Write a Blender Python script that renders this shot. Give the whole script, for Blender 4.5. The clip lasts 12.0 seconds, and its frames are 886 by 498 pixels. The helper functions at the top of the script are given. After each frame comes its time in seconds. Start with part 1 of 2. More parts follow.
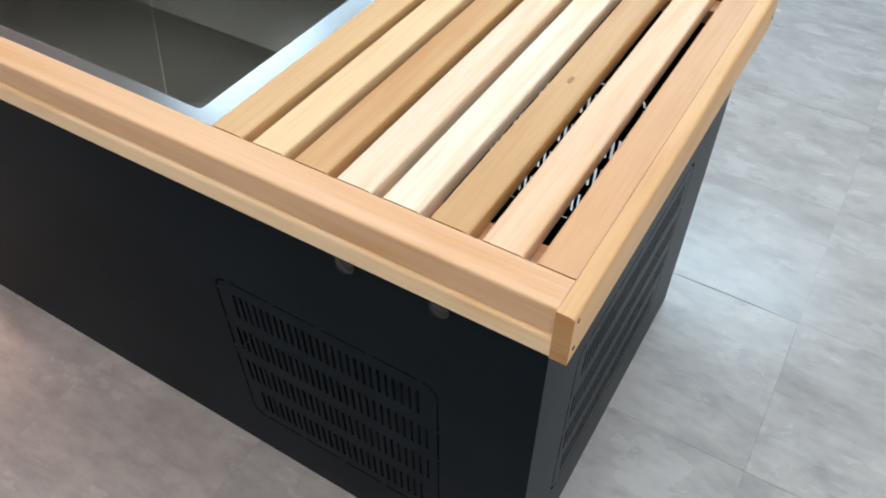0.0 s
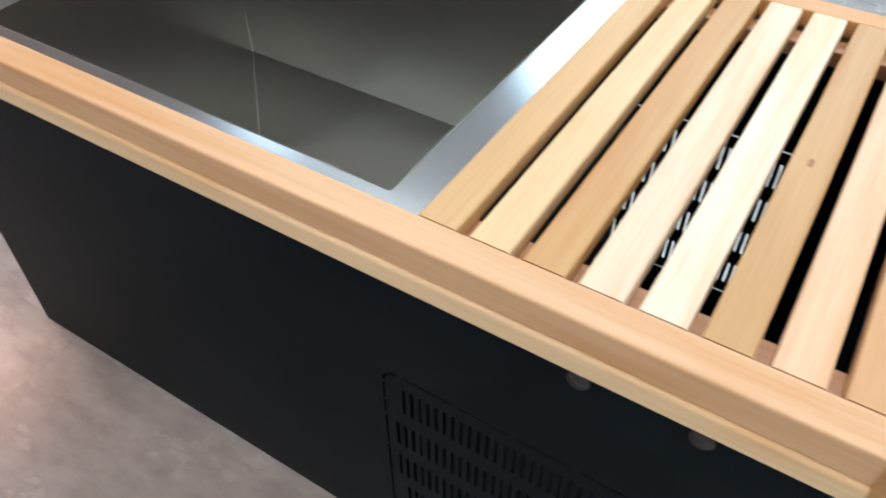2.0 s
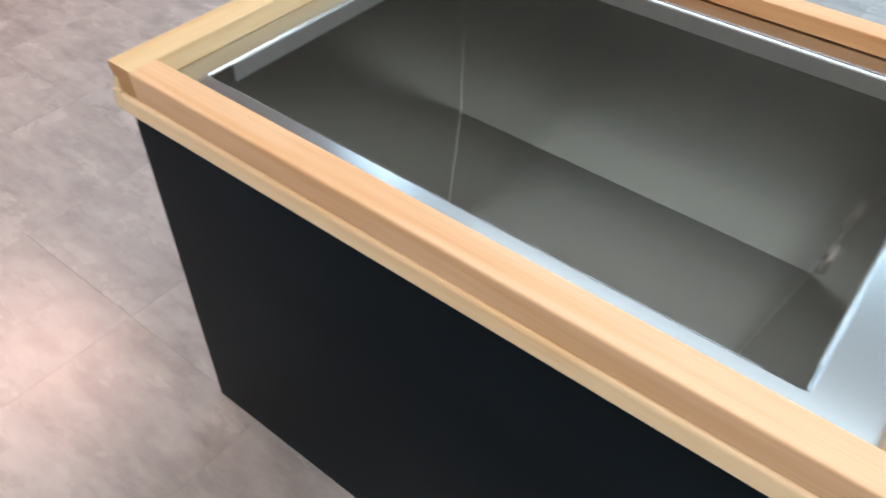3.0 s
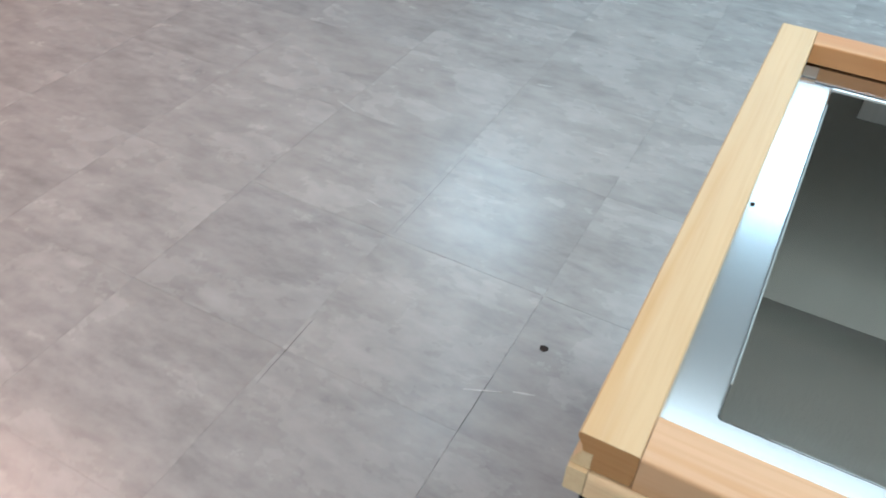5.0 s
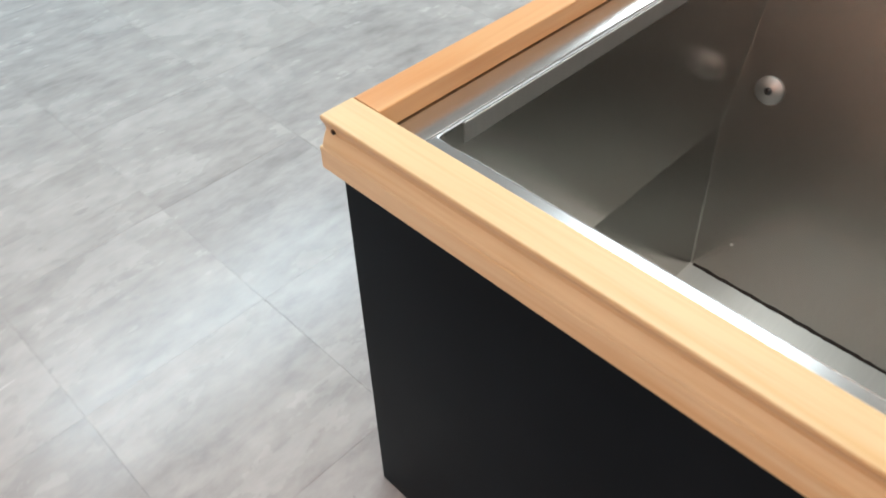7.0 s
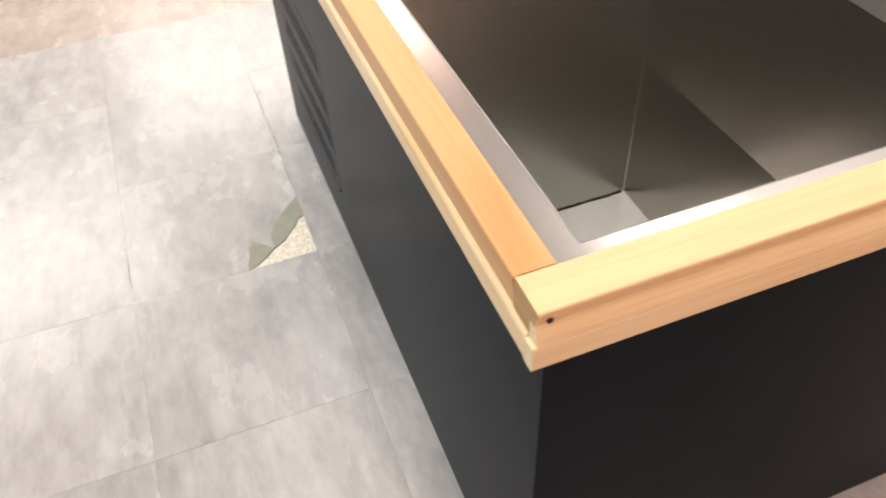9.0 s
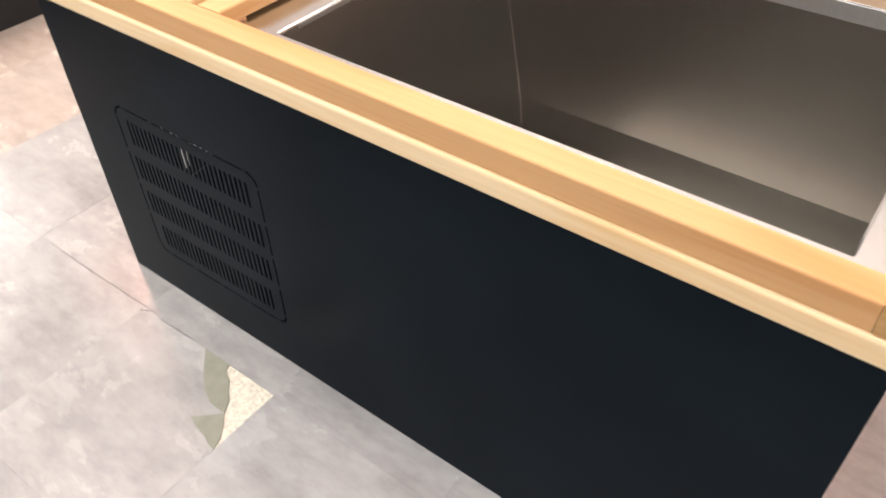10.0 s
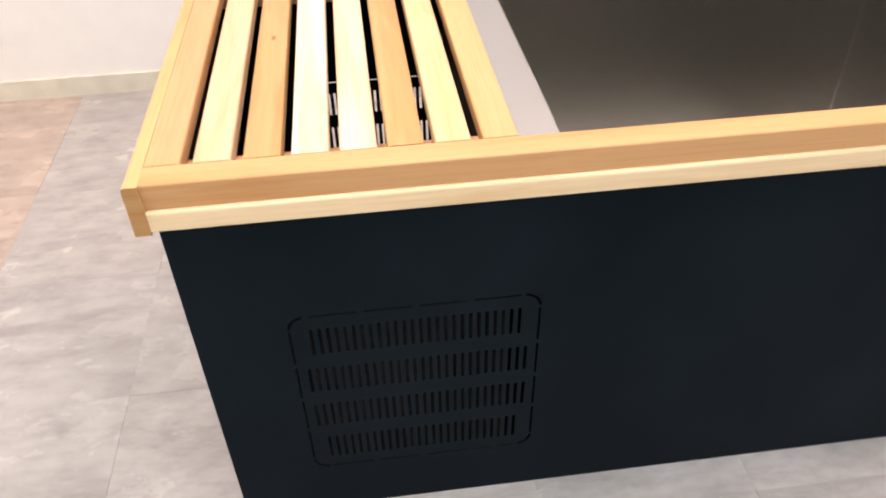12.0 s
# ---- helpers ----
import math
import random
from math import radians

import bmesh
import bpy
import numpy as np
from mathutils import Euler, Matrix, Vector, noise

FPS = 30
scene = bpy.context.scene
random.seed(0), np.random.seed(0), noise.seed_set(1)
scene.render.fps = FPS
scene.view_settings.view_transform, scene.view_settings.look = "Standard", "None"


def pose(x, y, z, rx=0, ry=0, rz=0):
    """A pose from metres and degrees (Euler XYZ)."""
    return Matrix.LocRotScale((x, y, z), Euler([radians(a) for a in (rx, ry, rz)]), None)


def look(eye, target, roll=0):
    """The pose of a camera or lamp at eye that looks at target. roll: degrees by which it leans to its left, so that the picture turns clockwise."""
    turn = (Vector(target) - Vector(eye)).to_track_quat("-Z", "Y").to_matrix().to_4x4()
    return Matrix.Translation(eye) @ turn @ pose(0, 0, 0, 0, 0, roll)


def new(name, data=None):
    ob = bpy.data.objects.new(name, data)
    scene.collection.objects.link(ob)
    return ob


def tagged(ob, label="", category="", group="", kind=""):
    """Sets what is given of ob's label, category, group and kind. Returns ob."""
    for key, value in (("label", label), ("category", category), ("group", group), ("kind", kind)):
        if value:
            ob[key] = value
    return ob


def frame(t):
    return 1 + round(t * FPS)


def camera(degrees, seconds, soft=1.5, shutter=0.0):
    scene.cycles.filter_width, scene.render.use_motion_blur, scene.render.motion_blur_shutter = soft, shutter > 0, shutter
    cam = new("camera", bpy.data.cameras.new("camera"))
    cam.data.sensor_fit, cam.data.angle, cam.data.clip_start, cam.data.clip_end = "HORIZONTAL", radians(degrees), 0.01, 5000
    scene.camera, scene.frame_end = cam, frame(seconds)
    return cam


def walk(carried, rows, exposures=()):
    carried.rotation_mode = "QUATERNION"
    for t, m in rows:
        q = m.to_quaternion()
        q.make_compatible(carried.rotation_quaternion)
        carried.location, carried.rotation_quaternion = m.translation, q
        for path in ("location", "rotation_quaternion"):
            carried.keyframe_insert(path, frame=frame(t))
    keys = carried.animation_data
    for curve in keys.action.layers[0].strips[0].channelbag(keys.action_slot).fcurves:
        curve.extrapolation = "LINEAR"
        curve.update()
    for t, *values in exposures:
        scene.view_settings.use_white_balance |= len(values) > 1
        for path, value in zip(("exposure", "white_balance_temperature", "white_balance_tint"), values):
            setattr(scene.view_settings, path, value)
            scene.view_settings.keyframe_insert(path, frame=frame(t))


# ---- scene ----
cam = camera(59.1, 12.0, soft=1.9, shutter=0.3)
PATH = [
    (0, (1.812, -0.534, 1.508), (1.1, 0.644, 0.057), -0.0),
    (0.5, (1.785, -0.544, 1.517), (1.107, 0.66, 0.071), 1.4),
    (0.8, (1.768, -0.53, 1.505), (1.057, 0.671, 0.073), 0.3),
    (1, (1.73, -0.54, 1.504), (1.035, 0.68, 0.08), 1.2),
    (1.5, (1.629, -0.534, 1.497), (0.911, 0.671, 0.071), 0.3),
    (2, (1.491, -0.535, 1.485), (0.737, 0.662, 0.071), -0.1),
    (2.5, (1.309, -0.513, 1.473), (0.484, 0.652, 0.073), -0.2),
    (3, (1.001, -0.511, 1.469), (0.141, 0.622, 0.064), 1.3),
    (3.5, (0.705, -0.5, 1.452), (-0.206, 0.589, 0.043), 1.2),
    (5.5, (-0.082, -0.331, 1.379), (-0.41, 1.117, 0.039), 1.4),
    (6, (-0.192, -0.225, 1.375), (0.011, 1.24, 0.029), -0.1),
    (6.5, (-0.316, -0.038, 1.391), (0.288, 1.265, 0.0), -0.5),
    (7, (-0.455, 0.195, 1.387), (0.543, 1.208, -0.019), -1.1),
    (7.5, (-0.556, 0.398, 1.38), (0.682, 1.065, 0.023), -1.9),
    (9.5, (-0.232, 1.321, 1.412), (0.919, 0.478, 0.01), -2.1),
    (10, (0.067, 1.542, 1.425), (0.964, 0.375, 0.071), -1.1),
    (10.5, (0.301, 1.652, 1.434), (1.039, 0.35, 0.108), -2.1),
    (11, (0.699, 1.739, 1.458), (1.157, 0.309, 0.137), -1.1),
    (11.5, (0.995, 1.803, 1.454), (1.194, 0.286, 0.167), -1.4),
    (12, (1.323, 1.789, 1.458), (1.15, 0.253, 0.188), -1.4),
]
LIGHT_METER = [(0, 0.06, 5700, 2), (1.5, 0.04, 5800, 3), (2.5, 0.17, 5700, 2), (3.5, 0.28, 5550, -1), (5.5, -0.06, 5350, -5), (6.5, 0.1, 5850, 0), (7.5, 0.3, 6400, 6), (9.5, 0.54, 6950, 15), (10.5, 0.75, 6950, 17), (12, 0.58, 6900, 17)]
walk(cam, [(t, look(e, a, r)) for t, e, a, r in PATH], LIGHT_METER)

# ---- light ----
world = bpy.data.worlds.new("world")
scene.world = world
world.use_nodes = True
world.node_tree.nodes["Background"].inputs[0].default_value = (0.75, 0.85, 1.0, 1)
world.node_tree.nodes["Background"].inputs[1].default_value = 0.6


def panel_lamp(name, x, y, z, sx, sy, watts, colour, tilt=(0, 0, 0)):
    data = bpy.data.lights.new(name, "AREA")
    data.shape, data.size, data.size_y, data.energy, data.color = "RECTANGLE", sx, sy, watts, colour
    ob = new(name, data)
    ob.matrix_world = pose(x, y, z, *tilt)
    return ob


COOL, WHITE = (0.78, 0.91, 1.0), (0.98, 0.98, 0.97)
panel_lamp("ceiling_lamp_cool", -2.0, 4.25, 2.77, 0.9, 1.2, 31, COOL)
panel_lamp("ceiling_lamp_cool", 0.9, 3.75, 2.77, 2.6, 0.9, 70, COOL)
panel_lamp("ceiling_lamp_cool", -1.35, 2.45, 2.77, 0.4, 1.1, 7, COOL)
panel_lamp("ceiling_lamp_white", 1.3, 1.10, 2.77, 3.6, 1.1, 42, WHITE)
# unseen fill added along the south wall: lifts rim and wall, warms front floor
panel_lamp("warm_overhead_light", 1.0, -0.75, 2.77, 3.2, 0.3, 21, (1.0, 0.82, 0.74))
# unseen fill added to keep the east floor bright
panel_lamp("ceiling_lamp_white", 4.6, 2.6, 2.77, 1.8, 1.8, 62, WHITE)
panel_lamp("ceiling_lamp_white", 6.6, 0.6, 2.77, 2.0, 2.2, 80, WHITE)
panel_lamp("warm_overhead_light", -3.1, 0.2, 2.77, 1.3, 1.2, 77, (1.0, 0.53, 0.40))
# unseen fill added to give the south-east floor an orange glow
panel_lamp("warm_overhead_light", 4.4, -0.5, 2.77, 0.7, 0.7, 15, (1.0, 0.56, 0.44))


# ---- materials ----
def material(name, rough=0.5, metal=0.0):
    m = bpy.data.materials.new(name)
    m.use_nodes = True
    b = m.node_tree.nodes["Principled BSDF"]
    b.inputs["Roughness"].default_value, b.inputs["Metallic"].default_value = rough, metal
    return m, m.node_tree.nodes, m.node_tree.links, b


def grain(nodes, links, scale, size, detail=4.0, rough=0.55, distort=0.0, seed=0.0):
    """Noise in the object's own metres, stretched by scale (x, y, z)."""
    tex, mp = nodes.new("ShaderNodeTexCoord"), nodes.new("ShaderNodeMapping")
    mp.inputs["Scale"].default_value = scale
    mp.inputs["Location"].default_value = (seed, seed * 1.7, seed * 0.6)
    n = nodes.new("ShaderNodeTexNoise")
    n.inputs["Scale"].default_value, n.inputs["Detail"].default_value = size, detail
    n.inputs["Roughness"].default_value, n.inputs["Distortion"].default_value = rough, distort
    links.new(tex.outputs["Object"], mp.inputs["Vector"])
    links.new(mp.outputs["Vector"], n.inputs["Vector"])
    return n.outputs["Fac"]


def ramp(nodes, links, fac, stops):
    r = nodes.new("ShaderNodeValToRGB")
    while len(r.color_ramp.elements) < len(stops):
        r.color_ramp.elements.new(0.5)
    for e, (p, c) in zip(r.color_ramp.elements, stops):
        e.position, e.color = p, (*c, 1)
    links.new(fac, r.inputs["Fac"])
    return r.outputs["Color"]


def mix(nodes, links, a, b, fac, mode="MIX"):
    n = nodes.new("ShaderNodeMix")
    n.data_type, n.blend_type = "RGBA", mode
    if isinstance(fac, float):
        n.inputs[0].default_value = fac
    else:
        links.new(fac, n.inputs[0])
    for socket, value in ((n.inputs[6], a), (n.inputs[7], b)):
        if isinstance(value, tuple):
            socket.default_value = (*value, 1)
        else:
            links.new(value, socket)
    return n.outputs[2]


def bump(nodes, links, b, height, strength, distance=0.002):
    n = nodes.new("ShaderNodeBump")
    n.inputs["Strength"].default_value, n.inputs["Distance"].default_value = strength, distance
    links.new(height, n.inputs["Height"])
    links.new(n.outputs["Normal"], b.inputs["Normal"])


def shade(c, f):
    return tuple(min(1.0, v * f) for v in c)


def wood(name, colour, axis, seed, contrast=0.22, rough=0.42):
    m, nodes, links, b = material(name, rough)
    stretch = {"x": (1.2, 14, 14), "y": (14, 1.2, 14)}[axis]
    fine = {"x": (3, 90, 90), "y": (90, 3, 90)}[axis]
    broad = grain(nodes, links, stretch, 1.6, 3.0, 0.5, 0.6, seed)
    lines = grain(nodes, links, fine, 2.0, 3.0, 0.6, 0.2, seed + 3)
    warm = (colour[0] * 0.92, colour[1] * (0.86 - contrast * 0.4), colour[2] * (0.74 - contrast * 0.6))
    c = ramp(nodes, links, broad, [(0.3, warm), (0.52, colour), (0.72, shade(colour, 1.0 + contrast * 0.4))])
    dark = ramp(nodes, links, lines, [(0.32, shade((1, 0.96, 0.91), 1.0 - contrast * 0.4)), (0.55, (1, 1, 1))])
    links.new(mix(nodes, links, c, dark, 1.0, "MULTIPLY"), b.inputs["Base Color"])
    bump(nodes, links, b, lines, 0.12, 0.001)
    return m


def tile_material(name, colour, warm):
    m, nodes, links, b = material(name, 0.3)
    info = nodes.new("ShaderNodeObjectInfo")
    tex = nodes.new("ShaderNodeTexCoord")
    shift = nodes.new("ShaderNodeVectorMath")
    shift.operation = "MULTIPLY_ADD"
    shift.inputs[1].default_value = (1, 1, 1)
    comb = nodes.new("ShaderNodeCombineXYZ")
    tens = nodes.new("ShaderNodeMath")
    tens.operation = "MULTIPLY"
    tens.inputs[1].default_value = 37.0
    links.new(info.outputs["Random"], tens.inputs[0])
    for i in range(3):
        links.new(tens.outputs[0], comb.inputs[i])
    links.new(tex.outputs["Object"], shift.inputs[0])
    links.new(comb.outputs[0], shift.inputs[2])

    def layer(scale, size, detail, distort):
        mp, n = nodes.new("ShaderNodeMapping"), nodes.new("ShaderNodeTexNoise")
        mp.inputs["Scale"].default_value = scale
        n.inputs["Scale"].default_value, n.inputs["Detail"].default_value, n.inputs["Distortion"].default_value = size, detail, distort
        n.inputs["Roughness"].default_value = 0.62
        links.new(shift.outputs[0], mp.inputs["Vector"])
        links.new(mp.outputs["Vector"], n.inputs["Vector"])
        return n.outputs["Fac"]

    cloud = layer((0.8, 1.4, 1), 4.0, 5.0, 0.15)
    streak = layer((1.5, 6, 1), 3.0, 6.0, 0.2)
    blotch = layer((1.0, 2.6, 1), 5.5, 9.0, 0.3)
    mottle = layer((1.0, 1.8, 1), 15.0, 5.0, 0.1)
    speck = layer((1, 1, 1), 60.0, 3.0, 0.0)
    c = ramp(nodes, links, cloud, [(0.3, shade(colour, 0.84)), (0.5, colour), (0.7, shade(colour, 1.13))])
    s = ramp(nodes, links, streak, [(0.30, (0.74, 0.735, 0.73)), (0.5, (0.99, 0.99, 0.99)), (0.70, (1.2, 1.2, 1.2))])
    c = mix(nodes, links, c, s, 0.38, "MULTIPLY")
    s = ramp(nodes, links, mottle, [(0.32, (0.76, 0.76, 0.765)), (0.5, (1.0, 1.0, 1.0)), (0.68, (1.16, 1.16, 1.16))])
    c = mix(nodes, links, c, s, 0.55, "MULTIPLY")
    s = ramp(nodes, links, blotch, [(0.36, (0.80, 0.80, 0.81)), (0.46, (0.97, 0.97, 0.97)), (0.64, (1.06, 1.06, 1.06))])
    c = mix(nodes, links, c, s, 0.8, "MULTIPLY")
    each = ramp(nodes, links, info.outputs["Random"], [(0.0, (0.955, 0.96, 0.97)), (1.0, (1.04, 1.035, 1.03))])
    c = mix(nodes, links, c, each, 1.0, "MULTIPLY")
    c = mix(nodes, links, c, warm, 0.12)
    links.new(c, b.inputs["Base Color"])
    links.new(ramp(nodes, links, cloud, [(0.3, (0.20,) * 3), (0.7, (0.31,) * 3)]), b.inputs["Roughness"])
    bump(nodes, links, b, speck, 0.08, 0.0006)
    return m


def steel(name, colour, rough, axis, seed, brushed=0.1, metal=1.0):
    m, nodes, links, b = material(name, rough, metal)
    stretch = {"x": (1.0, 70, 70), "y": (70, 1.0, 70), "z": (60, 60, 1.5)}[axis]
    lines = grain(nodes, links, stretch, 4.0, 3.0, 0.6, 0.0, seed)
    links.new(ramp(nodes, links, lines, [(0.3, shade(colour, 0.93)), (0.7, colour)]), b.inputs["Base Color"])
    bump(nodes, links, b, lines, brushed, 0.0002)
    return m


def plain(name, colour, rough, metal=0.0, size=30.0, vary=0.12, strength=0.05):
    m, nodes, links, b = material(name, rough, metal)
    n = grain(nodes, links, (1, 1, 1), size, 4.0)
    links.new(ramp(nodes, links, n, [(0.3, shade(colour, 1 - vary)), (0.7, shade(colour, 1 + vary))]), b.inputs["Base Color"])
    bump(nodes, links, b, n, strength, 0.001)
    return m


def coated(name, colour, level, rough):
    """Satin black powder coat: faint mottling, fine orange-peel relief."""
    m, nodes, links, b = material(name, rough)
    b.inputs["Specular IOR Level"].default_value = level
    b.inputs["Specular Tint"].default_value = (0.74, 0.92, 1.0, 1)
    fine = grain(nodes, links, (1, 1, 1), 300.0, 3.0)
    broad = grain(nodes, links, (1, 1, 1), 3.0, 4.0)
    links.new(ramp(nodes, links, broad, [(0.3, shade(colour, 0.8)), (0.7, shade(colour, 1.2))]), b.inputs["Base Color"])
    bump(nodes, links, b, fine, 0.06, 0.0005)
    return m


BLACK = coated("black_powder_coat", (0.0070, 0.0110, 0.0148), 0.025, 0.30)
INSIDE = plain("black_inner_coat", (0.006, 0.006, 0.007), 0.7)
GLOSS = plain("black_plastic", (0.012, 0.012, 0.013), 0.18)
HOLE = plain("screw_hole_dark", (0.02, 0.012, 0.008), 0.8)
STEEL_RIM = steel("brushed_steel_rim", (0.60, 0.625, 0.645), 0.2, "x", 1.0, 0.06)
STEEL_WALL = steel("brushed_steel_liner", (0.56, 0.55, 0.52), 0.24, "z", 2.0, 0.03)
STEEL_FLOOR = steel("dull_steel_floor", (0.62, 0.62, 0.60), 0.3, "x", 3.0, 0.02, 0.45)
STEEL_LIP = steel("folded_steel_lip", (0.47, 0.48, 0.47), 0.5, "z", 5.0, 0.04)
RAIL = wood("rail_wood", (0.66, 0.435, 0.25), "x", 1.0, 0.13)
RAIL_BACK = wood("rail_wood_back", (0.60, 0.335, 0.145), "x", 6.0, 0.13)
SKIRT = wood("skirt_wood", (0.79, 0.605, 0.37), "x", 2.0, 0.18)
RAIL_END = wood("rail_wood_end", (0.66, 0.495, 0.275), "y", 3.0, 0.12)
SKIRT_END = wood("skirt_wood_end", (0.73, 0.595, 0.365), "y", 4.0, 0.16)
END_BOARD = wood("end_board_wood", (0.60, 0.375, 0.165), "y", 5.0, 0.15)
END_GRAIN = wood("end_grain_wood", (0.46, 0.265, 0.105), "x", 9.0, 0.3, 0.55)
BATTEN = wood("batten_wood", (0.60, 0.35, 0.20), "x", 8.0, 0.2)
# fourth and fifth slats: pale boards, with glare on their tops lightening the colour
TAN, CREAM_GLARE, PINK = (0.57, 0.375, 0.175), (0.79, 0.69, 0.55), (0.70, 0.495, 0.315)
SLAT_COLOURS = [TAN, (0.69, 0.51, 0.285), (0.53, 0.325, 0.135), (0.74, 0.60, 0.44), CREAM_GLARE, (0.50, 0.31, 0.13), PINK, (0.55, 0.325, 0.155)]
SLAT_WOOD = [wood("slat_wood", c, "y", 10.0 + 3.1 * i, 0.16) for i, c in enumerate(SLAT_COLOURS)]
KNOT = plain("knot_wood", (0.30, 0.16, 0.07), 0.5, 0.0, 200.0, 0.3)
WALL = plain("white_wall_paint", (0.80, 0.80, 0.77), 0.6, 0.0, 12.0, 0.02)
GREY_WALL = plain("charcoal_wall_paint", (0.07, 0.067, 0.066), 0.6, 0.0, 12.0, 0.03)
BROWN_WALL = plain("reddish_brown_wall", (0.24, 0.115, 0.085), 0.6, 0.0, 12.0, 0.06)
CEILING = plain("ceiling_paint", (0.76, 0.76, 0.74), 0.7, 0.0, 12.0, 0.02)
SKIRTING = plain("pale_stone_skirting", (0.62, 0.60, 0.50), 0.35, 0.0, 9.0, 0.12)
TILE = tile_material("grey_vinyl_tile", (0.375, 0.370, 0.362), (0.38, 0.35, 0.32))
TILE_RED = tile_material("reddish_vinyl_tile", (0.40, 0.335, 0.29), (0.40, 0.33, 0.28))
SUBFLOOR = plain("joint_grey", (0.20, 0.195, 0.19), 0.8)
SCREED = plain("cream_screed", (0.66, 0.61, 0.50), 0.9, 0.0, 120.0, 0.25, 0.6)
BACKING = plain("worn_tile_backing", (0.25, 0.255, 0.20), 0.7, 0.0, 30.0, 0.1)
IRON = plain("black_chair_metal", (0.02, 0.02, 0.022), 0.4)
SEAT = plain("dark_seat_plastic", (0.05, 0.05, 0.055), 0.5)


# ---- building blocks ----
def part(name, bm, mat, parent=None, label="", caps=None):
    mesh = bpy.data.meshes.new(name)
    bmesh.ops.recalc_face_normals(bm, faces=bm.faces)
    bm.to_mesh(mesh)
    bm.free()
    mesh.materials.append(mat)
    if caps:
        mesh.materials.append(caps)
        for p in mesh.polygons:
            p.material_index = int(abs(p.normal.y) > 0.99)
    ob = new(name, mesh)
    if parent:
        ob.parent = parent
    if label:
        tagged(ob, label)
    return ob


def box(x0, x1, y0, y1, z0, z1, bevel=0.0, segments=2, bm=None):
    made = bmesh.new()
    bmesh.ops.create_cube(made, size=1)
    for v in made.verts:
        v.co = ((x0 + x1) / 2 + v.co.x * (x1 - x0), (y0 + y1) / 2 + v.co.y * (y1 - y0), (z0 + z1) / 2 + v.co.z * (z1 - z0))
    if bevel:
        bmesh.ops.bevel(made, geom=list(made.edges), offset=bevel, segments=segments, profile=0.5, affect="EDGES")
    if bm is None:
        return made
    mesh = bpy.data.meshes.new("scrap")
    made.to_mesh(mesh)
    made.free()
    bm.from_mesh(mesh)
    bpy.data.meshes.remove(mesh)
    return bm


def rod(centre, direction, r, length, r2=None, bevel=0.0, segments=20):
    bm = bmesh.new()
    bmesh.ops.create_cone(bm, cap_ends=True, segments=segments, radius1=r, radius2=r if r2 is None else r2, depth=length)
    if bevel:
        rims = [e for e in bm.edges if abs(e.verts[0].co.z - e.verts[1].co.z) < 1e-6]
        bmesh.ops.bevel(bm, geom=rims, offset=bevel, segments=2, affect="EDGES")
    turn = Vector(direction).to_track_quat("Z", "Y").to_matrix().to_4x4()
    bmesh.ops.transform(bm, matrix=Matrix.Translation(centre) @ turn, verts=bm.verts)
    return bm


def smooth(ob):
    for p in ob.data.polygons:
        p.use_smooth = True
    return ob


def pierced(u0, u1, v0, v1, holes, place, thick):
    """A sheet over u, v with rectangular holes cut through it. place(u, v, d): the point at depth d."""
    us = sorted({u0, u1, *(h[0] for h in holes), *(h[1] for h in holes)})
    vs = sorted({v0, v1, *(h[2] for h in holes), *(h[3] for h in holes)})
    us = [a for i, a in enumerate(us) if i == 0 or a - us[i - 1] > 1e-6]
    vs = [a for i, a in enumerate(vs) if i == 0 or a - vs[i - 1] > 1e-6]
    cu, cv = np.array([(a + b) / 2 for a, b in zip(us, us[1:])]), np.array([(a + b) / 2 for a, b in zip(vs, vs[1:])])
    solid = np.ones((len(cu), len(cv)), bool)
    for a, b, c, d in holes:
        solid[np.ix_((cu > a) & (cu < b), (cv > c) & (cv < d))] = False
    bm, made = bmesh.new(), {}

    def vert(i, j, k):
        if (i, j, k) not in made:
            made[i, j, k] = bm.verts.new(place(us[i], vs[j], k * thick))
        return made[i, j, k]

    def full(i, j):
        return 0 <= i < len(cu) and 0 <= j < len(cv) and solid[i, j]

    for i in range(len(cu)):
        for j in range(len(cv)):
            if not solid[i, j]:
                continue
            for k in (0, 1):
                bm.faces.new([vert(i, j, k), vert(i + 1, j, k), vert(i + 1, j + 1, k), vert(i, j + 1, k)])
            for (di, dj), (a, b) in {(-1, 0): ((0, 0), (0, 1)), (1, 0): ((1, 0), (1, 1)), (0, -1): ((0, 0), (1, 0)), (0, 1): ((0, 1), (1, 1))}.items():
                if not full(i + di, j + dj):
                    bm.faces.new([vert(i + a[0], j + a[1], 0), vert(i + b[0], j + b[1], 0), vert(i + b[0], j + b[1], 1), vert(i + a[0], j + a[1], 1)])
    return bm


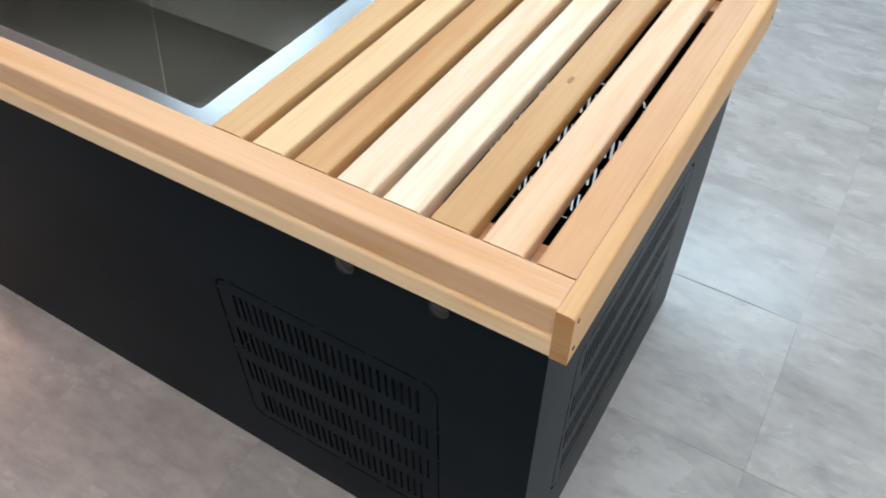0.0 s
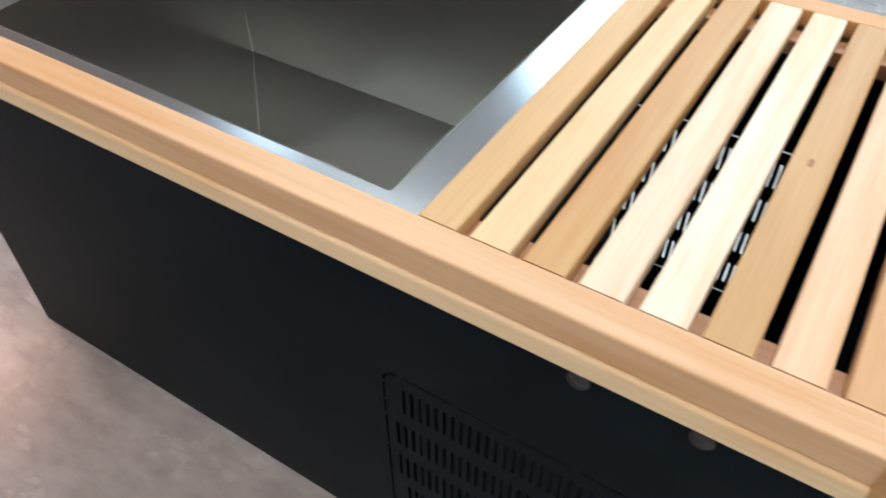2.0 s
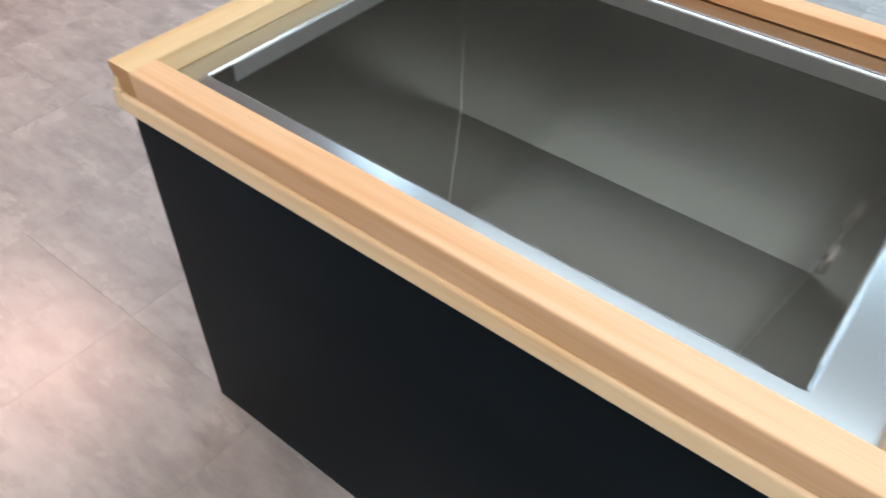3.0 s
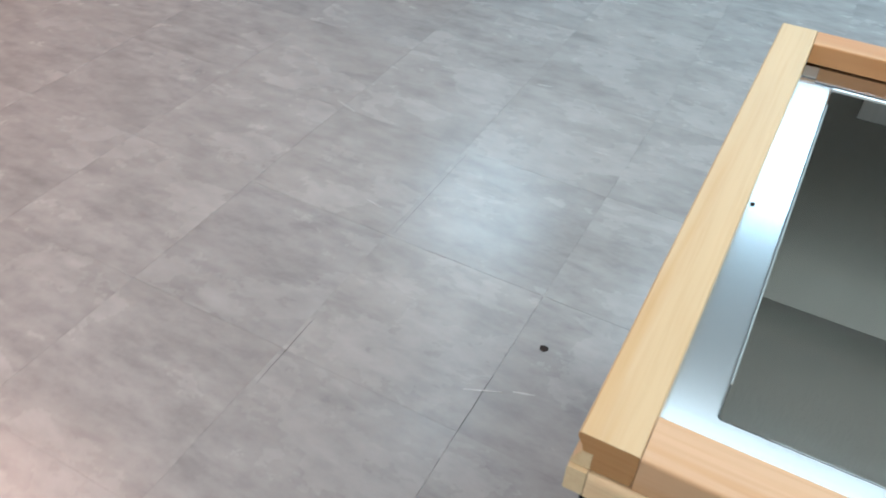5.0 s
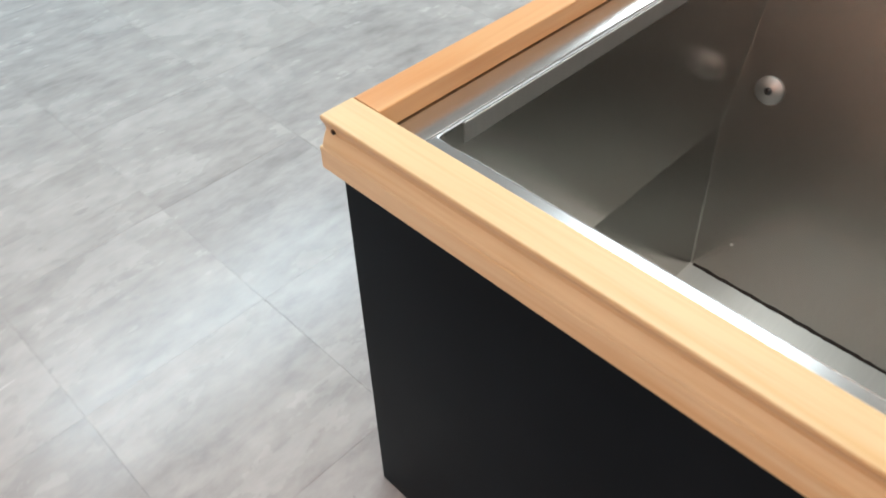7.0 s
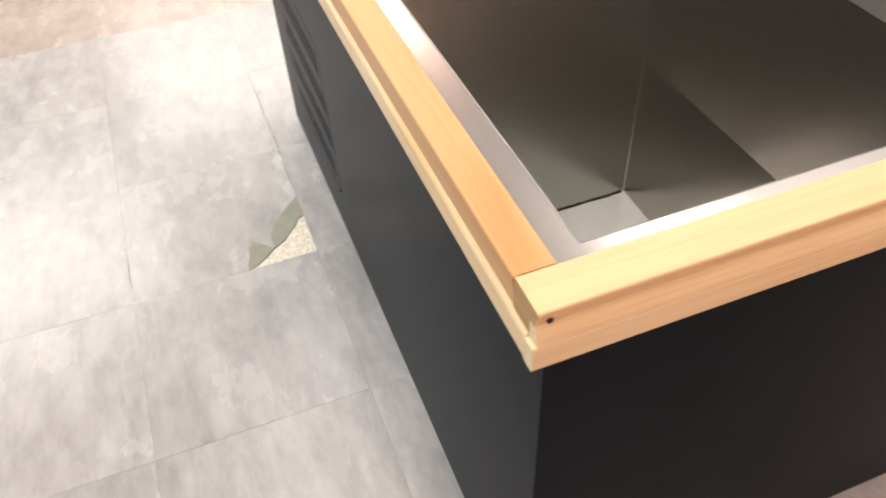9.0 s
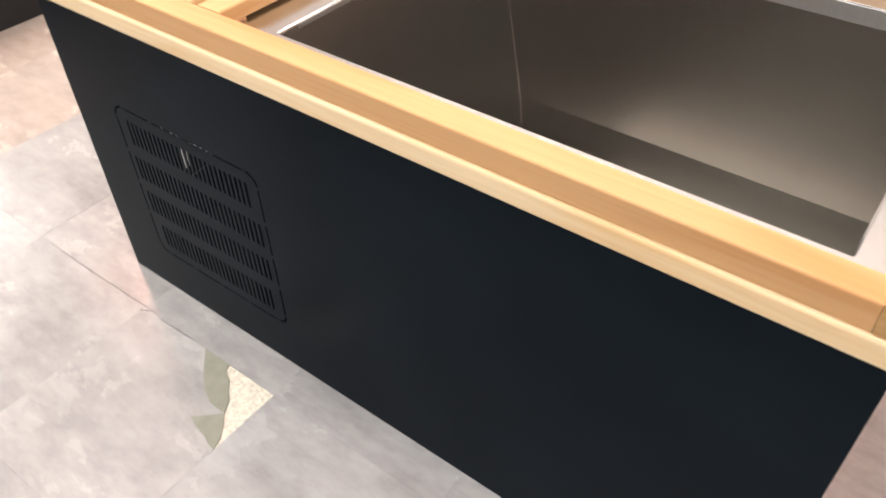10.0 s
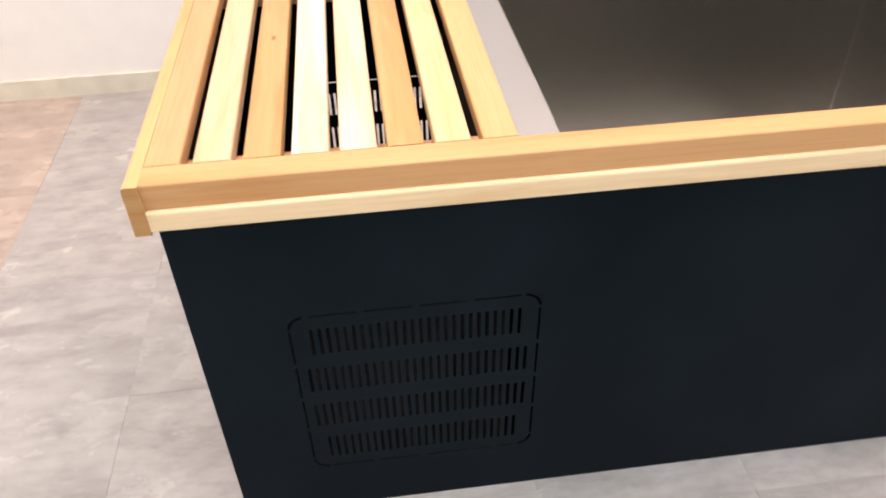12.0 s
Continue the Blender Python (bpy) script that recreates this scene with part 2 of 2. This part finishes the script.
def vent_holes(u0, u1, v0, v1, rows=4):
    """Rows of upright slots inside a dashed outline with rounded corners."""
    holes, w, r = [], 0.004, 0.030
    inner0, inner1 = u0 + 0.016, u1 - 0.016
    count = round((inner1 - inner0) / 0.0142)
    pitch = (inner1 - inner0) / count
    band = (v1 - v0 - 0.028) / rows
    for k in range(rows):
        z0 = v0 + 0.014 + k * band + 0.018
        for i in range(count):
            if k in (0, rows - 1) and i in (0, count - 1):
                continue
            u = inner0 + (i + 0.5) * pitch
            holes.append((u - 0.0031, u + 0.0031, z0, z0 + band - 0.036))
    dash = (u1 - u0 - 2 * r) / 4
    for v in (v0, v1 - w):
        for k in range(4):
            holes.append((u0 + r + k * dash + 0.006, u0 + r + (k + 1) * dash - 0.006, v, v + w))
    dash = (v1 - v0 - 2 * r) / 4
    for u in (u0, u1 - w):
        for k in range(4):
            holes.append((u, u + w, v0 + r + k * dash + 0.005, v0 + r + (k + 1) * dash - 0.005))
    for su, cu in ((-1, u0 + r), (1, u1 - r)):
        for sv, cv in ((-1, v0 + r), (1, v1 - r)):
            for k in range(7):
                a = radians(10 + k * 11.7)
                x, y = cu + su * (r - w / 2) * math.cos(a), cv + sv * (r - w / 2) * math.sin(a)
                holes.append((x - 0.0028, x + 0.0028, y - 0.0028, y + 0.0028))
    return holes


# ---- plan of the tub ----
LEN, WID, BODY_TOP = 1.637, 0.833, 0.790
TOP, MID, LOW = 0.8475, 0.7985, 0.7640
MID_BACK, LOW_BACK, LOW_LEFT = 0.8030, 0.7680, 0.7665
RIM = 0.8125
FRONT, BACK = -0.0115, 0.851
IN_FRONT, IN_BACK = 0.0385, 0.803
OPEN_X0, OPEN_X1, OPEN_Y0, OPEN_Y1 = 0.088, 1.014, 0.0915, 0.750

# ---- room ----
room_x0, room_x1, room_y0, room_y1, room_top = -6.0, 8.0, -1.14, 5.95, 2.8
floor = part("floor", box(room_x0, room_x1, room_y0, room_y1, -0.12, -0.004), SUBFLOOR)
tagged(floor, "grey stone-look vinyl tile floor with worn patches", "floor", kind="structure")
WALLS = {"wall_south": (WALL, "plain white painted wall"), "wall_north": (GREY_WALL, "plain charcoal painted wall"), "wall_west": (BROWN_WALL, "plain reddish brown wall"), "wall_east": (WALL, "plain white painted wall")}
for wall_name, b in {"wall_south": (room_x0, room_x1, room_y0 - 0.12, room_y0, -0.12, room_top), "wall_north": (room_x0, room_x1, room_y1, room_y1 + 0.12, -0.12, room_top),
                     "wall_west": (room_x0 - 0.12, room_x0, room_y0 - 0.12, room_y1 + 0.12, -0.12, room_top),
                     "wall_east": (room_x1, room_x1 + 0.12, room_y0 - 0.12, room_y1 + 0.12, -0.12, room_top)}.items():
    tagged(part(wall_name, box(*b), WALLS[wall_name][0]), WALLS[wall_name][1], "wall", kind="structure")
tagged(part("ceiling", box(room_x0 - 0.12, room_x1 + 0.12, room_y0 - 0.12, room_y1 + 0.12, room_top, room_top + 0.1), CEILING), "plain white ceiling", "ceiling", kind="structure")
tagged(part("baseboard", box(room_x0, room_x1, room_y0, room_y0 + 0.012, -0.004, 0.08, 0.002), SKIRTING), "pale cream stone skirting along the white wall", "baseboard", kind="structure")

# ---- the tub: black body, steel liner ----
tub = new("plunge_tub")
tagged(tub, "black metal cold plunge tub with a stainless steel basin", "plunge tub")
VENT_X0, VENT_X1, VENT_Z0, VENT_Z1 = 1.046, 1.482, 0.135, 0.551
side_vent = vent_holes(VENT_X0, VENT_X1, VENT_Z0, VENT_Z1)
part("front_panel", pierced(0, LEN, 0.0, BODY_TOP, side_vent, lambda u, v, d: (u, d, v), 0.002), BLACK, tub, "black powder-coated panel with slotted vent")
part("back_panel", pierced(0, LEN, 0.0, BODY_TOP, side_vent, lambda u, v, d: (u, WID - d, v), 0.002), BLACK, tub, "black powder-coated panel with slotted vent")
part("end_panel", pierced(0.002, WID - 0.002, 0.0, BODY_TOP, vent_holes(0.135, 0.655, 0.150, 0.585), lambda u, v, d: (LEN - d, u, v), 0.002), BLACK, tub, "black powder-coated panel with slotted vent")
part("end_panel", box(0.0, 0.002, 0.002, WID - 0.002, 0.0, BODY_TOP), BLACK, tub)
part("base_tray", box(0.004, LEN - 0.004, 0.004, WID - 0.004, 0.002, 0.012), INSIDE, tub)
part("bulkhead", box(1.106, 1.110, 0.004, WID - 0.004, 0.014, RIM - 0.013), INSIDE, tub)
for kx in (1.341, 1.487):
    smooth(part("cap", rod((kx, -0.005, 0.744), (0, -1, 0), 0.015, 0.010, bevel=0.003), GLOSS, tub, "round glossy black plastic cap"))


def loft(loops, bm=None):
    """Faces between successive closed loops of points."""
    bm = bm or bmesh.new()
    rings = [[bm.verts.new(p) for p in loop] for loop in loops]
    for a, b in zip(rings, rings[1:]):
        for i in range(len(a)):
            j = (i + 1) % len(a)
            bm.faces.new([a[i], a[j], b[j], b[i]])
    return bm, rings


def rounded(x0, x1, y0, y1, z, r, n=5):
    pts = []
    for cx, cy, a0 in ((x1 - r, y1 - r, 0), (x0 + r, y1 - r, 90), (x0 + r, y0 + r, 180), (x1 - r, y0 + r, 270)):
        for k in range(n):
            a = radians(a0 + 90 * k / (n - 1))
            pts.append((cx + r * math.cos(a), cy + r * math.sin(a), z))
    return pts


# rim: a flat flange with a softly turned inner edge
bm, rings = loft([rounded(0.004, 1.112, 0.012, 0.822, RIM - 0.012, 0.004), rounded(0.004, 1.112, 0.012, 0.822, RIM, 0.004),
                  rounded(OPEN_X0 - 0.003, OPEN_X1 + 0.003, OPEN_Y0 - 0.003, OPEN_Y1 + 0.003, RIM, 0.006), rounded(OPEN_X0 - 0.001, OPEN_X1 + 0.001, OPEN_Y0 - 0.001, OPEN_Y1 + 0.001, RIM - 0.001, 0.005),
                  rounded(OPEN_X0, OPEN_X1, OPEN_Y0, OPEN_Y1, RIM - 0.004, 0.005)])
part("rim", bm, STEEL_RIM, tub, "flat brushed stainless steel rim")
LIP, INSET = 0.034, 0.045
for lx0, lx1, ly0, ly1 in ((OPEN_X0 + INSET, OPEN_X1 - INSET, OPEN_Y0 - 0.001, OPEN_Y0 + 0.0015), (OPEN_X0 + INSET, OPEN_X1 - INSET, OPEN_Y1 - 0.0015, OPEN_Y1 + 0.001),
                           (OPEN_X0 - 0.001, OPEN_X0 + 0.0015, OPEN_Y0 + INSET, OPEN_Y1 - INSET), (OPEN_X1 - 0.0015, OPEN_X1 + 0.001, OPEN_Y0 + INSET, OPEN_Y1 - INSET)):
    part("lip", box(lx0, lx1, ly0, ly1, RIM - LIP, RIM - 0.002, 0.0008, 1), STEEL_LIP, tub, "folded steel lip under the rim")
# the basin: a leaning end wall, long walls folded inwards half-way down
TUB_FLOOR, FOLD, LEAN, TUCK = 0.055, 0.393, 0.199, 0.050
TUB_TOP = RIM - 0.004


def end_x(z):
    return OPEN_X1 - LEAN * (TUB_TOP - z)


bm, rings = loft([rounded(OPEN_X0, OPEN_X1, OPEN_Y0, OPEN_Y1, TUB_TOP, 0.004), rounded(OPEN_X0, end_x(FOLD), OPEN_Y0, OPEN_Y1, FOLD, 0.004),
                  rounded(OPEN_X0, end_x(TUB_FLOOR), OPEN_Y0 + TUCK, OPEN_Y1 - TUCK, TUB_FLOOR, 0.004)])
part("liner_wall", bm, STEEL_WALL, tub, "dark reflective stainless steel basin walls")
bm = box(OPEN_X0 - 0.002, end_x(TUB_FLOOR) + 0.002, OPEN_Y0 + TUCK - 0.002, OPEN_Y1 - TUCK + 0.002, TUB_FLOOR - 0.004, TUB_FLOOR + 0.001)
part("liner_floor", bm, STEEL_FLOOR, tub, "pale dull steel basin floor")
rng = random.Random(8)
bm, last = bmesh.new(), None
for k in range(41):
    y = OPEN_Y0 + TUCK + 0.008 + (OPEN_Y1 - OPEN_Y0 - 2 * TUCK - 0.016) * k / 40
    x, w, h = end_x(TUB_FLOOR) - 0.0005, rng.uniform(0.003, 0.006), rng.uniform(0.003, 0.006)
    row = [bm.verts.new(p) for p in ((x - w, y, TUB_FLOOR + 0.001), (x - w * 0.4, y, TUB_FLOOR + 0.001 + h * 0.5), (x + LEAN * h, y, TUB_FLOOR + 0.001 + h), (x + 0.002, y, TUB_FLOOR + 0.001))]
    if last:
        for a in range(4):
            bm.faces.new([last[a - 1], last[a], row[a], row[a - 1]])
    else:
        bm.faces.new(row)
    last = row
bm.faces.new(last[::-1])
part("seam", bm, HOLE, tub, "uneven dark weld seam along the basin floor")
part("speck", rod((end_x(0.150) - 0.0008, 0.628, 0.150), (-1, 0, LEAN), 0.0032, 0.002, segments=12), WALL, tub, "tiny white speck stuck on the steel")
inlet = smooth(part("inlet", rod((end_x(0.500) - 0.003, 0.679, 0.5006), (-1, 0, LEAN), 0.031, 0.007, r2=0.027, bevel=0.002, segments=28), STEEL_LIP, tub, "round satin steel water inlet"))
smooth(part("nozzle", rod((end_x(0.500) - 0.008, 0.679, 0.5016), (-1, 0, LEAN), 0.008, 0.003, bevel=0.0008), GLOSS, inlet, "small dark nozzle"))

# ---- wooden frame round the top ----
wood_frame = new("wooden_frame")
tagged(wood_frame, "pale timber frame capping the black tub", "frame")


def corner(pts, radii, n=4):
    """A closed outline with its corners rounded by their own radii."""
    out = []
    for k, (p, r) in enumerate(zip(pts, radii)):
        p, a, b = Vector(p), Vector(pts[k - 1]), Vector(pts[(k + 1) % len(pts)])
        if r == 0:
            out.append(p)
            continue
        s0, s1 = p + (a - p).normalized() * r, p + (b - p).normalized() * r
        for q in range(n + 1):
            f = q / n
            out.append((1 - f) ** 2 * s0 + 2 * f * (1 - f) * p + f * f * s1)
    return out


def strip(outline, axis, start, end):
    """An outline (across, z) drawn out along an axis."""
    bm = bmesh.new()
    place = (lambda p, t: (t, p.x, p.y)) if axis == "x" else (lambda p, t: (p.x, t, p.y))
    a, b = [bm.verts.new(place(p, start)) for p in outline], [bm.verts.new(place(p, end)) for p in outline]
    bm.faces.new(a), bm.faces.new(b[::-1])
    for k in range(len(a)):
        bm.faces.new([a[k - 1], a[k], b[k], b[k - 1]])
    return bm


def rail_outline(out, inside, undercut, mid, gap, tuck):
    return corner([(out + tuck, mid), (out, TOP), (inside, TOP), (inside, RIM + gap), (undercut, RIM + gap), (undercut, mid)], (0.001, 0.005, 0.003, 0.0004, 0, 0))


def skirt_outline(out, inside, low, mid, round_edge=0.007):
    return corner([(out, low), (out, mid - 0.0006), (inside, mid - 0.0006), (inside, low)], (0.0015, round_edge, 0, 0))


part("rail", strip(rail_outline(FRONT, IN_FRONT, 0.012, MID, 0.0008, 0.003), "x", 0.0410, 1.6408), RAIL, wood_frame)
part("skirt", strip(skirt_outline(-0.0140, 0.011, LOW, MID), "x", 0.0040, 1.6408), SKIRT, wood_frame)
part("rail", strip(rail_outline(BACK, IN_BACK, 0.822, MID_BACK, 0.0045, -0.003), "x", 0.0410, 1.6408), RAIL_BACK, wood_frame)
part("skirt", strip(skirt_outline(0.8545, 0.823, LOW_BACK, MID_BACK), "x", 0.0040, 1.6408), SKIRT, wood_frame)
# the end rail: its outer side is coved in above the skirt's sloping ledge
bm = strip(corner([(-0.0062, 0.8241), (-0.0062, 0.8300), (-0.0125, 0.8410), (-0.0125, TOP), (0.0405, TOP), (0.0405, RIM + 0.0008), (0.0036, RIM + 0.0008), (0.0036, 0.8241)],
                  (0, 0.004, 0.003, 0.003, 0.003, 0.0004, 0, 0)), "y", FRONT + 0.0015, BACK - 0.0015)
for y0, y1 in ((FRONT + 0.0015, 0.0115), (0.8225, BACK - 0.0015)):
    box(0.0036, 0.0395, y0, y1, 0.8035, RIM + 0.0008, bm=bm)
left_rail = part("rail", bm, RAIL_END, wood_frame, caps=END_GRAIN)
part("skirt", strip(skirt_outline(-0.0150, 0.0033, LOW_LEFT, 0.8010, 0.003), "y", -0.0145, 0.8550), SKIRT_END, wood_frame)
part("cove", strip(corner([(-0.0146, 0.8012), (-0.0146, 0.8062), (-0.0064, 0.8239), (0.0034, 0.8239), (0.0034, 0.8012)], (0, 0.005, 0.001, 0, 0)), "y", FRONT + 0.0015, BACK - 0.0015), SKIRT_END, wood_frame)
for hy in (0.012, 0.834):
    part("screw_hole", rod((-0.0068, hy, 0.8275), (-1, 0, 0), 0.0035, 0.003), HOLE, left_rail)
end_board = part("end_board", strip(corner([(1.641, LOW - 0.001), (1.641, TOP), (1.664, TOP), (1.664, LOW - 0.001)], (0, 0.0006, 0.007, 0.002)), "y", -0.0145, 0.8555), END_BOARD, wood_frame, caps=END_GRAIN)
for hy in (-0.002, 0.843):
    for hz in (0.783, 0.833):
        part("screw_hole", rod((1.6642, hy, hz), (1, 0, 0), 0.003, 0.001), HOLE, end_board)

# ---- slatted lid over the plant compartment ----
lid = new("slatted_lid")
tagged(lid, "slatted timber lid of mixed pale and tan boards", "lid")
SLATS = [(1.0925, 1.147), (1.1645, 1.219), (1.2355, 1.290), (1.305, 1.360), (1.376, 1.431), (1.446, 1.501), (1.518, 1.573), (1.590, 1.6406)]
slats = []
for (a, b), mat in zip(SLATS, SLAT_WOOD):
    slats.append(part("slat", strip(corner([(a, TOP - 0.029), (a, TOP - 0.0005), (b, TOP - 0.0005), (b, TOP - 0.029)], (0.002, 0.005, 0.0006 if b > 1.6 else 0.005, 0.002)), "y", IN_FRONT + 0.0015, IN_BACK - 0.0015), mat, lid))
part("batten", box(1.094, 1.638, 0.058, 0.098, TOP - 0.056, TOP - 0.0295, 0.002), BATTEN, lid)
part("batten", box(1.094, 1.638, 0.745, 0.785, TOP - 0.056, TOP - 0.0295, 0.002), BATTEN, lid)
knot = rod((1.4715, 0.392, TOP - 0.0008), (0, 0, 1), 0.006, 0.001)
bmesh.ops.scale(knot, vec=(0.7, 1.6, 1), space=Matrix.Translation((-1.4715, -0.392, 0)), verts=knot.verts)
part("knot", knot, KNOT, slats[5])

# ---- low platform with a black riser ----
platform = new("low_platform")
tagged(platform, "low floor platform with a black riser and brownish top", "platform")
part("riser", box(3.17, 3.19, -0.06, 2.6, 0.0005, 0.15, 0.002), INSIDE, platform, "matt black riser")
part("top", box(3.165, room_x1 - 0.01, -0.06, 2.6, 0.151, 0.163, 0.003), TILE_RED, platform)
part("carcass", box(3.191, room_x1 - 0.02, -0.05, 2.59, 0.0005, 0.1505), INSIDE, platform)

# welded corner plates and the separate back strip of the rim
part("rim_strip", box(0.062, 1.104, OPEN_Y1 + 0.0045, 0.818, RIM + 0.0004, RIM + 0.0022, 0.0006, 1), STEEL_RIM, tub)

part("weld_patch", box(0.0415, 0.0615, 0.765, 0.800, RIM + 0.0003, RIM + 0.0020, 0.0005, 1), STEEL_LIP, tub, "dull grey weld at the rim's corner")
part("rivet", rod((0.0455, 0.418, RIM + 0.0008), (0, 0, 1), 0.0028, 0.0012), HOLE, tub, "tiny dark rivet in the rim")

# ---- chair whose leg foot shows on the far floor ----
chair = new("chair")
tagged(chair, "dark metal-legged chair on the vinyl floor", "chair")
for lx, ly in ((-1.32, 2.41), (-1.70, 2.50), (-1.52, 2.82), (-1.90, 2.91)):
    top = Vector((-1.61 + (lx + 1.61) * 0.7, 2.66 + (ly - 2.66) * 0.7, 0.45))
    foot = Vector((lx, ly, 0.0))
    leg = smooth(part("leg", rod((top + foot) / 2 + Vector((0, 0, 0.005)), top - foot, 0.011, (top - foot).length, segments=14), IRON, chair))
    part("foot", rod((lx, ly, 0.006), (0, 0, 1), 0.017, 0.012, bevel=0.002, segments=16), GLOSS, leg)
part("seat", box(-1.80, -1.42, 2.47, 2.85, 0.450, 0.48, 0.01, 3), SEAT, chair)

# ---- floor tiles ----
PITCH, X_LINE, Y_LINE = 0.4575, 1.944, 0.925
HALF = PITCH / 2 - 0.0001
tile_mesh = {}
for key, mat in (("grey", TILE), ("red", TILE_RED)):
    mesh = bpy.data.meshes.new("tile")
    b = box(-HALF, HALF, -HALF, HALF, -0.004, 0.0)
    b.to_mesh(mesh)
    b.free()
    mesh.materials.append(mat)
    tile_mesh[key] = mesh
far = {"grey": bmesh.new(), "red": bmesh.new()}
rng = random.Random(4)
for i in range(-18, 15):
    for j in range(-5, 15):
        cx, cy = X_LINE + (i + 0.5) * PITCH, Y_LINE + (j + 0.5) * PITCH
        if not (room_x0 < cx < room_x1 and room_y0 < cy < room_y1) or (i == -2 and j == 0):
            continue
        key = "red" if cx > 2.43 else "grey"
        if -2.6 < cx < 3.9 and -1.2 < cy < 3.6:
            ob = new("tile", tile_mesh[key])
            ob.location = (cx, cy, rng.uniform(-0.0002, 0.0002))
            ob.scale = (1.0 - rng.random() ** 5 * 0.0024, 1.0 - rng.random() ** 5 * 0.0020, 1.0)
            ob.parent = floor
        else:
            box(cx - HALF, cx + HALF, cy - HALF, cy + HALF, -0.004, 0.0, bm=far[key])
for key, mat in (("grey", TILE), ("red", TILE_RED)):
    tagged(part("far_tiles", far[key], mat, floor), kind="stuff")

# the tile with a broken corner, its worn print layer and the bare screed
cx, cy = X_LINE - 1.5 * PITCH, Y_LINE + 0.5 * PITCH
edge = [(-HALF + 0.146, -HALF), (-HALF + 0.138, -HALF + 0.018), (-HALF + 0.112, -HALF + 0.030), (-HALF + 0.094, -HALF + 0.050), (-HALF + 0.070, -HALF + 0.068), (-HALF + 0.052, -HALF + 0.100), (-HALF + 0.028, -HALF + 0.124), (-HALF + 0.008, -HALF + 0.150), (-HALF, -HALF + 0.176)]


def slab(points, z0, z1):
    bm = bmesh.new()
    low, high = [bm.verts.new((x, y, z0)) for x, y in points], [bm.verts.new((x, y, z1)) for x, y in points]
    bm.faces.new(high), bm.faces.new(low[::-1])
    for k in range(len(points)):
        bm.faces.new([low[k - 1], low[k], high[k], high[k - 1]])
    return bm


broken = part("tile", slab(edge + [(-HALF, HALF), (HALF, HALF), (HALF, -HALF)], -0.004, 0.0), TILE, floor, "vinyl tile with a broken corner")
broken.location = (cx, cy, 0)
patch = part("bare_screed", slab([(-HALF, -HALF)] + edge, -0.004, -0.0022), SCREED, floor, "cream screed laid bare by a broken tile")
patch.location = (cx, cy, 0)
for pts in ([(0.146, 0.0), (0.138, 0.018), (0.112, 0.030), (0.094, 0.050), (0.070, 0.068), (0.052, 0.100), (0.098, 0.099), (0.136, 0.083), (0.164, 0.063), (0.200, 0.030), (0.230, 0.0)],
            [(0.052, 0.100), (0.028, 0.124), (0.008, 0.150), (0.0, 0.176), (0.018, 0.174), (0.045, 0.164), (0.076, 0.160), (0.104, 0.149)]):
    flake = part("worn_patch", slab([(-HALF + x, -HALF + y) for x, y in pts], -0.001, 0.0006), BACKING, floor, "grey-green tile backing where the print has worn off")
    flake.location = (cx, cy, 0)

# small marks on the floor
chip = part("chip", slab([(0.011 * math.cos(a) * (1 + 0.25 * math.sin(3 * a)), 0.010 * math.sin(a)) for a in (0.0, 0.8, 1.6, 2.4, 3.2, 4.0, 4.8, 5.6)], -0.001, 0.0007), HOLE, floor, "small dark chip in a floor tile")
chip.location = (-0.275, 0.769, 0)
SCRATCH = plain("pale_scratch", (0.62, 0.62, 0.61), 0.6)
for sx, sy, turn, size in ((-0.345, 0.590, 24, 0.085), (-0.262, 0.628, 18, 0.05), (-0.90, 1.02, -10, 0.06), (-0.74, 1.86, 12, 0.05), (-0.43, 1.58, 4, 0.05), (-1.25, 1.40, -18, 0.09)):
    scratch = part("scratch", slab([(-size / 2, -0.0012), (0, -0.0022), (size / 2, -0.0006), (size / 2, 0.0006), (0, 0.0018), (-size / 2, 0.001)], -0.001, 0.0005), SCRATCH, floor, "pale scuff scratched into the tiles")
    scratch.location, scratch.rotation_euler = (sx, sy, 0), (0, 0, radians(turn))
CRACK = plain("dark_crack", (0.09, 0.085, 0.08), 0.8)
for sx, sy, turn, size in ((-0.075, 0.795, 82, 0.10), (-0.085, 0.715, 68, 0.04), (1.60, 0.924, 1, 0.30), (1.80, 0.926, -1, 0.20), (1.36, 0.926, 2, 0.14), (1.475, 0.930, 30, 0.04), (-0.786, 1.15, 90, 0.42), (-0.788, 0.47, 91, 0.22), (-0.343, 0.54, 90, 0.20), (1.15, 1.383, 0, 0.12), (-0.62, 0.925, 1, 0.14)):
    crack = part("crack", slab([(-size / 2, -0.0003), (-size / 5, 0.0005), (0, -0.0008), (size / 4, 0.0002), (size / 2, -0.0004), (size / 2, 0.0003), (size / 4, 0.0017), (0, 0.0008), (-size / 5, 0.0019), (-size / 2, 0.0004)], -0.001, 0.0005), CRACK, floor, "dark crack along a tile edge")
    crack.location, crack.rotation_euler = (sx, sy, 0), (0, 0, radians(turn))
